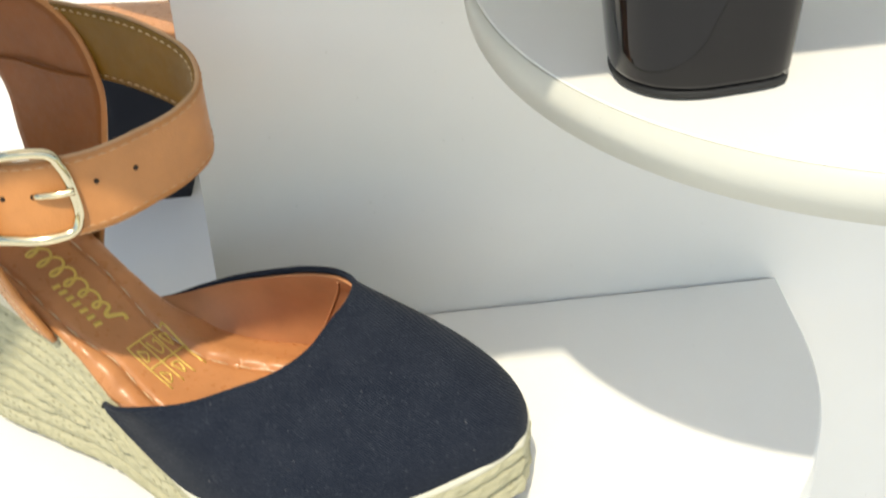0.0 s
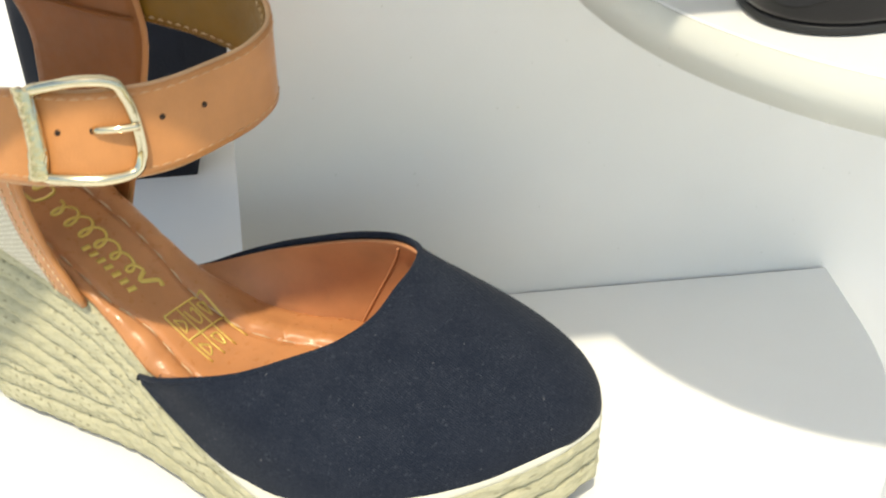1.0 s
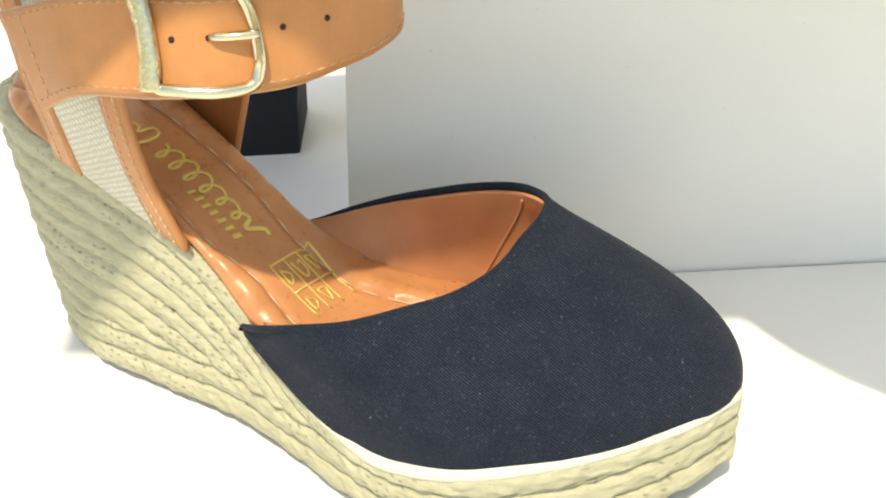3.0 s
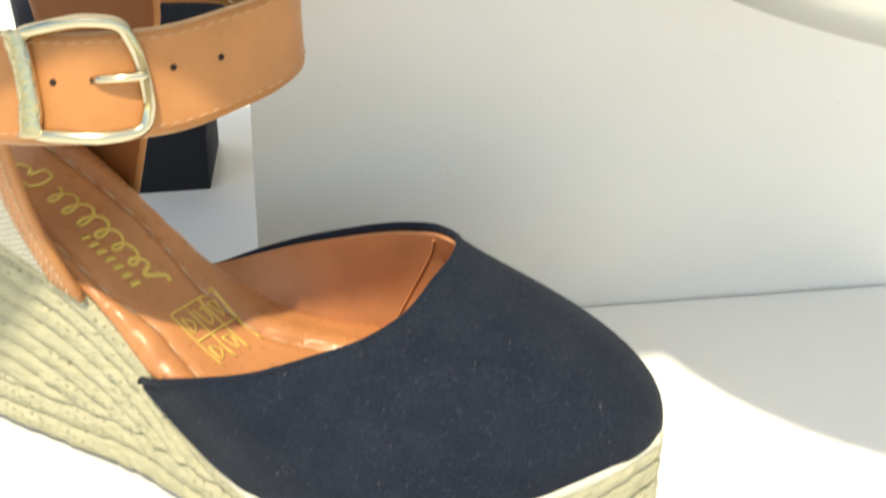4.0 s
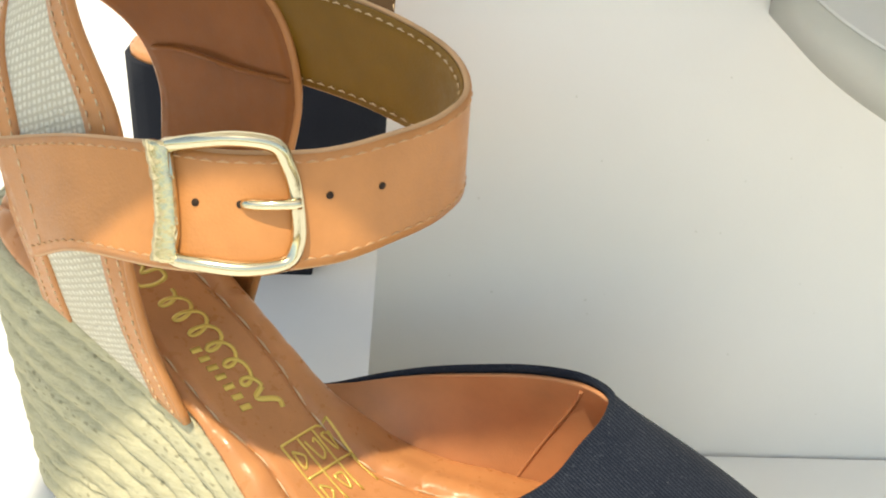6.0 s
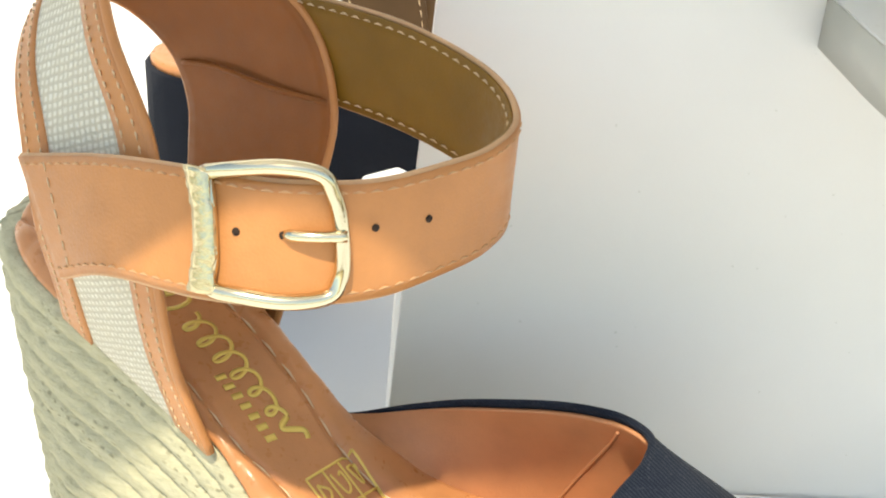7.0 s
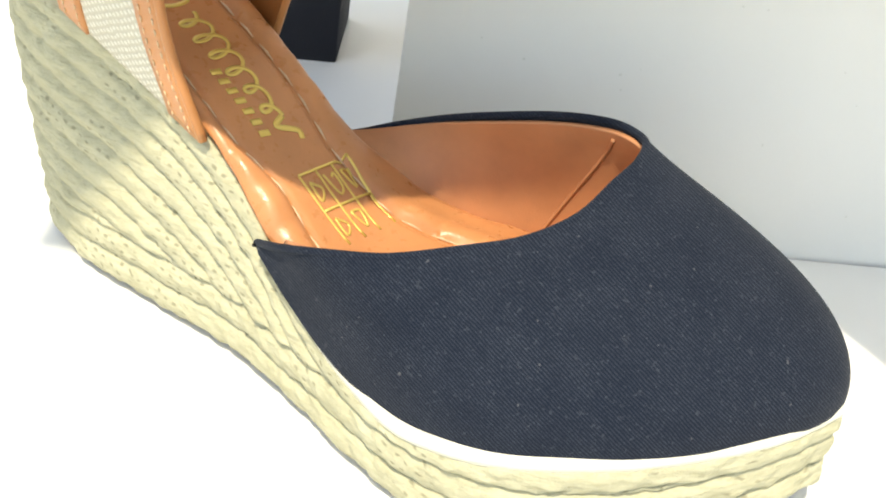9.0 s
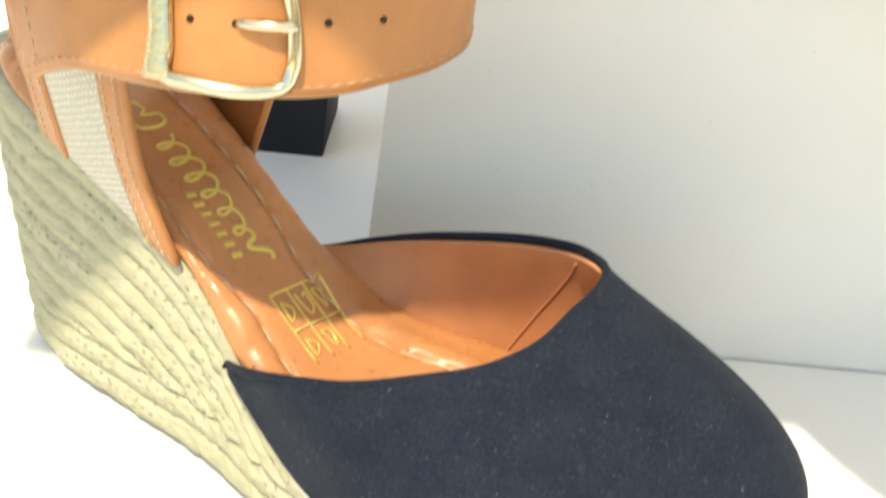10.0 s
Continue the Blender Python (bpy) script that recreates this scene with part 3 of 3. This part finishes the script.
STRAP_1 = [(0.0405, -0.0095, 0.1303), (0.070, -0.0110, 0.1392), (0.095, -0.0105, 0.1440), (0.1105, -0.0065, 0.1450), (0.1215, 0.0060, 0.1442), (0.1272, 0.020, 0.1446), (0.1297, 0.034, 0.1452), (0.1263, 0.047, 0.1470), (0.112, 0.0575, 0.1505), (0.087, 0.0605, 0.1545), (0.058, 0.0595, 0.1555), (0.045, 0.0585, 0.155)]
STRAP_2 = [(0.0565, -0.0140, 0.1090), (0.076, -0.0170, 0.1182), (0.101, -0.0165, 0.1226), (0.1152, -0.0090, 0.1232), (0.1240, 0.0055, 0.1220), (0.1280, 0.020, 0.1223), (0.1292, 0.034, 0.1225), (0.1255, 0.047, 0.1238), (0.111, 0.0575, 0.1265), (0.087, 0.0605, 0.1295), (0.060, 0.0595, 0.1310), (0.050, 0.0585, 0.1315)]
strap = part("ankle_strap", sheet(ribbon(STRAP_1, STRAP_2, 140, 12), 0.0002, 0.0010), TAN, sandal, "tan leather ankle strap with punched holes")
part("strap_lining", sheet(ribbon(STRAP_1, STRAP_2, 140, 8, 0.01, 0.99), 0.0014, -0.0004), OLIVE, strap, "olive brown strap lining")
sn = [-r[0] for r in normals(ribbon(STRAP_1, STRAP_2, 200, 1))]
for f in (0.07, 0.93):
    line = [r[0] for r in ribbon(STRAP_1, STRAP_2, 200, 1, f, f)]
    part("strap_stitching", stitches([p + q * 0.0011 for p, q in zip(line, sn)], (0, 0, 1), 0.0024, 0.0009, 0.0003), TAN_THREAD, strap)
    part("strap_stitching", stitches([p - q * 0.0016 for p, q in zip(line, sn)], (0, 0, 1), 0.0021, 0.0012), THREAD, strap)
for e in (STRAP_1, STRAP_2):
    part("strap_edge", tube(catmull(e, 140), 0.00065, 6), TAN_EDGE, strap, "pale raw leather edge")
ends = ribbon(STRAP_1, STRAP_2, 140, 12)
part("strap_stitching", stitches([p + sn[3] * 0.0011 for p in ends[4]], (0, 0, 1), 0.0021, 0.0012), THREAD, strap)


def strap_at(u, v, up=0.0):
    """A place on the strap: u runs 0 to 1 along it, v 0 (top) to 1 (bottom), up metres off its face."""
    rows = ribbon(STRAP_1, STRAP_2, 401, 2)
    i = int(round(u * 400))
    n = -normals([rows[max(i - 1, 0)], rows[i], rows[min(i + 1, 400)]])[1][1]
    return rows[i][0].lerp(rows[i][2], v) + n * up, n


def disc(centre, n, r, name, parent):
    bm = bmesh.new()
    bmesh.ops.create_cone(bm, cap_ends=True, segments=14, radius1=r, radius2=r * 0.9, depth=0.0005, matrix=Matrix.Translation(centre) @ n.to_track_quat("Z", "Y").to_matrix().to_4x4())
    return part(name, bm, HOLE_SHADE, parent, "small dark disc for the shade inside a punched hole")


HOLES_U = (0.228, 0.278, 0.368, 0.434)
for u, v in zip(HOLES_U, (0.43, 0.42, 0.38, 0.42)):
    c, n = strap_at(u, v, 0.0010)
    disc(c, n, 0.0008, "strap_hole", strap)

# buckle
BU0, BU1 = 0.200, 0.326
buckle = new("buckle")
buckle.parent = sandal
ring = []
for u, v in [(BU0, 0.03), (BU0 + 0.03, -0.03), (BU1 - 0.045, -0.10), (BU1 - 0.012, -0.06), (BU1, 0.08), (BU1 + 0.005, 0.3), (BU1 + 0.005, 0.65), (BU1, 0.84), (BU1 - 0.014, 0.97), (BU1 - 0.05, 1.00), (BU0 + 0.03, 0.97), (BU0, 0.93), (BU0 + 0.002, 0.7), (BU0 + 0.002, 0.3)]:
    ring.append(strap_at(u, v - 0.04, 0.0022)[0])
ring = catmull(ring + ring[:1], 90)[:-1]
part("frame", tube(ring, 0.0015, 12, True), GOLD, buckle, "polished pale gold buckle frame")
rows = []
for k in range(25):
    v = -0.045 + 0.985 * k / 24
    bow = 0.006 * math.sin(math.pi * k / 24)
    half = 0.0120 - 0.0025 * math.sin(math.pi * k / 24)
    rows.append([strap_at(BU0 - 0.006 + bow + half * f, v, 0.0030 + 0.0006 * (1 - abs(f)))[0] for f in (-1, -0.5, 0, 0.5, 1)])
bar_bm = sheet(rows, 0.0006, 0.0012)
for k in range(46):
    v = 0.03 + 0.88 * random.random()
    c, n = strap_at(BU0 - 0.006 + 0.006 * math.sin(math.pi * v / 0.95) + random.uniform(-0.009, 0.009), v, 0.0024)
    bmesh.ops.create_icosphere(bar_bm, subdivisions=1, radius=random.uniform(0.0004, 0.0008), matrix=Matrix.Translation(c))
part("bar", bar_bm, GOLD_ROUGH, buckle, "hammered gold bar of the buckle")
prong = [strap_at(0.279, 0.42, 0.0004)[0], strap_at(0.287, 0.41, 0.0020)[0], strap_at(0.308, 0.40, 0.0032)[0], strap_at(BU1 + 0.006, 0.39, 0.0040)[0]]
part("prong", tube(catmull(prong, 16), 0.0011, 8), GOLD, buckle, "gold prong through a strap hole")

# ---------------------------------------------------------------- the heeled sandal behind
heeled = new("heeled_sandal")
tagged(heeled, "navy suede block heel sandal with taupe leather straps", "sandal")
heeled.matrix_world = pose(0.0120, 0.0, 0.0)
top_z = table([(-0.014, 0.0875), (0.02, 0.0845), (0.05, 0.0820), (0.08, 0.0800), (0.11, 0.072), (0.15, 0.042), (0.20, 0.030)])
low_z = table([(-0.014, 0.0), (0.0645, 0.0), (0.0655, 0.02), (0.0675, 0.04), (0.078, 0.052), (0.09, 0.056), (0.12, 0.045), (0.15, 0.018), (0.20, 0.010)])
HY0, HY1 = 0.143, 0.190


def heel_section(x, y0, y1, z0, z1):
    return [Vector((x, y0, z0)), Vector((x, y1, z0)), Vector((x, y1, z1)), Vector((x, y0, z1))]


rows = []
for x, sq in ((-0.0066, 0.74), (-0.0052, 0.55), (-0.0020, 0.32), (0.0035, 0.13), (0.0100, 0.03), (0.0165, 0.0), (0.04, 0.0), (0.0645, 0.0), (0.0655, 0.0), (0.0675, 0.0), (0.078, 0.0), (0.09, 0.0), (0.12, 0.0), (0.15, 0.0), (0.20, 0.0)):
    d = (HY1 - HY0) / 2 * sq
    rows.append(heel_section(x, HY0 + d, HY1 - d, low_z(x), top_z(x)))
bm = bmesh.new()
vs = grid_faces(bm, rows, close_v=True)
bm.faces.new(vs[0])
bm.faces.new(vs[-1])
bmesh.ops.bevel(bm, geom=bm.edges[:], offset=0.0003, segments=1, affect="EDGES")
part("heel", bm, SUEDE, heeled, "navy suede block heel and sole")
rows = []
for k in range(24):
    x = -0.0048 + 0.197 * (k / 23) ** 1.5
    d = 0.0030 + 0.0190 * (1 - math.sqrt(max(0.0, 1 - max(0.0, 1 - (x + 0.0050) / 0.020) ** 2)))
    rows.append([Vector((x, HY0 + d + (HY1 - HY0 - 2 * d) * j / 8, top_z(x) + 0.0015)) for j in range(9)])
part("insole", sheet(rows, 0.001, 0.002), INSOLE, heeled, "tan insole")
s1 = [(0.020, 0.150, 0.185), (0.045, 0.146, 0.165), (0.066, 0.144, 0.160), (0.085, 0.143, 0.147), (0.097, 0.143, 0.122), (0.101, 0.145, 0.085)]
s2 = [(-0.005, 0.150, 0.185), (0.025, 0.146, 0.172), (0.042, 0.144, 0.152), (0.058, 0.143, 0.133), (0.072, 0.143, 0.112), (0.080, 0.145, 0.085)]
sling = part("sling_strap", sheet(ribbon(s1, s2, 40, 6), 0.001, 0.001), BROWN, heeled, "taupe brown leather strap with cream stitching")
for f in (0.08, 0.92):
    part("stitching", stitches([r[0] + Vector((0, -0.0013, 0)) for r in ribbon(s1, s2, 80, 1, f, f)], (0, -1, 0), 0.0026, 0.0014), THREAD, sling)
c1 = [(0.086, 0.150, 0.147), (0.11, 0.152, 0.152), (0.14, 0.156, 0.150)]
c2 = [(0.086, 0.150, 0.090), (0.11, 0.152, 0.085), (0.14, 0.156, 0.075)]
cuff = part("ankle_cuff", sheet(ribbon(c1, c2, 20, 6), 0.001, 0.001), BROWN, heeled, "taupe brown leather cuff")
part("stitching", stitches([r[0] + Vector((0, -0.0013, 0)) for r in ribbon(c1, c2, 40, 1, 0.08, 0.08)], (0, -1, 0), 0.0026, 0.0014), THREAD, cuff)

# ---------------------------------------------------------------- the patent pump on the round shelf
pump = new("patent_pump")
pump.matrix_world = pose(0.0, 0.0, -0.0100)
tagged(pump, "glossy black patent block heel shoe on the round shelf", "shoe")


def heel_plan(grow):
    """The heel's plan: round at the back, with a flat breast and two firm corners in front."""
    c = Vector((0.2630, -0.0790))
    pts = []
    for k in range(56):
        a = 2 * math.pi * k / 56
        x, y = math.cos(a), math.sin(a)
        e = 7.0 if x > 0 else 2.3
        r = 1.0 / (abs(x) ** e + abs(y) ** e) ** (1 / e)
        lean = 0.10 * max(0.0, x)
        pts.append((c.x + (0.0213 + grow) * r * x, c.y + (0.0205 + grow) * r * (y + lean)))
    return pts


bm = bmesh.new()
vs = grid_faces(bm, [[Vector((x, y, z)) for x, y in heel_plan(g)] for z, g in ((0.1707, -0.0005), (0.1725, 0.0), (0.18, 0.0006), (0.20, 0.0022), (0.22, 0.0050), (0.24, 0.0080))], close_v=True)
bm.faces.new(vs[0])
bm.faces.new(vs[-1])
part("heel", bm, PATENT, pump, "chunky black patent heel")
part("heel_tip", prism(heel_plan(-0.0004), 0.1683, 0.1706, 0.0004), BLACK, pump, "black rubber heel tip")
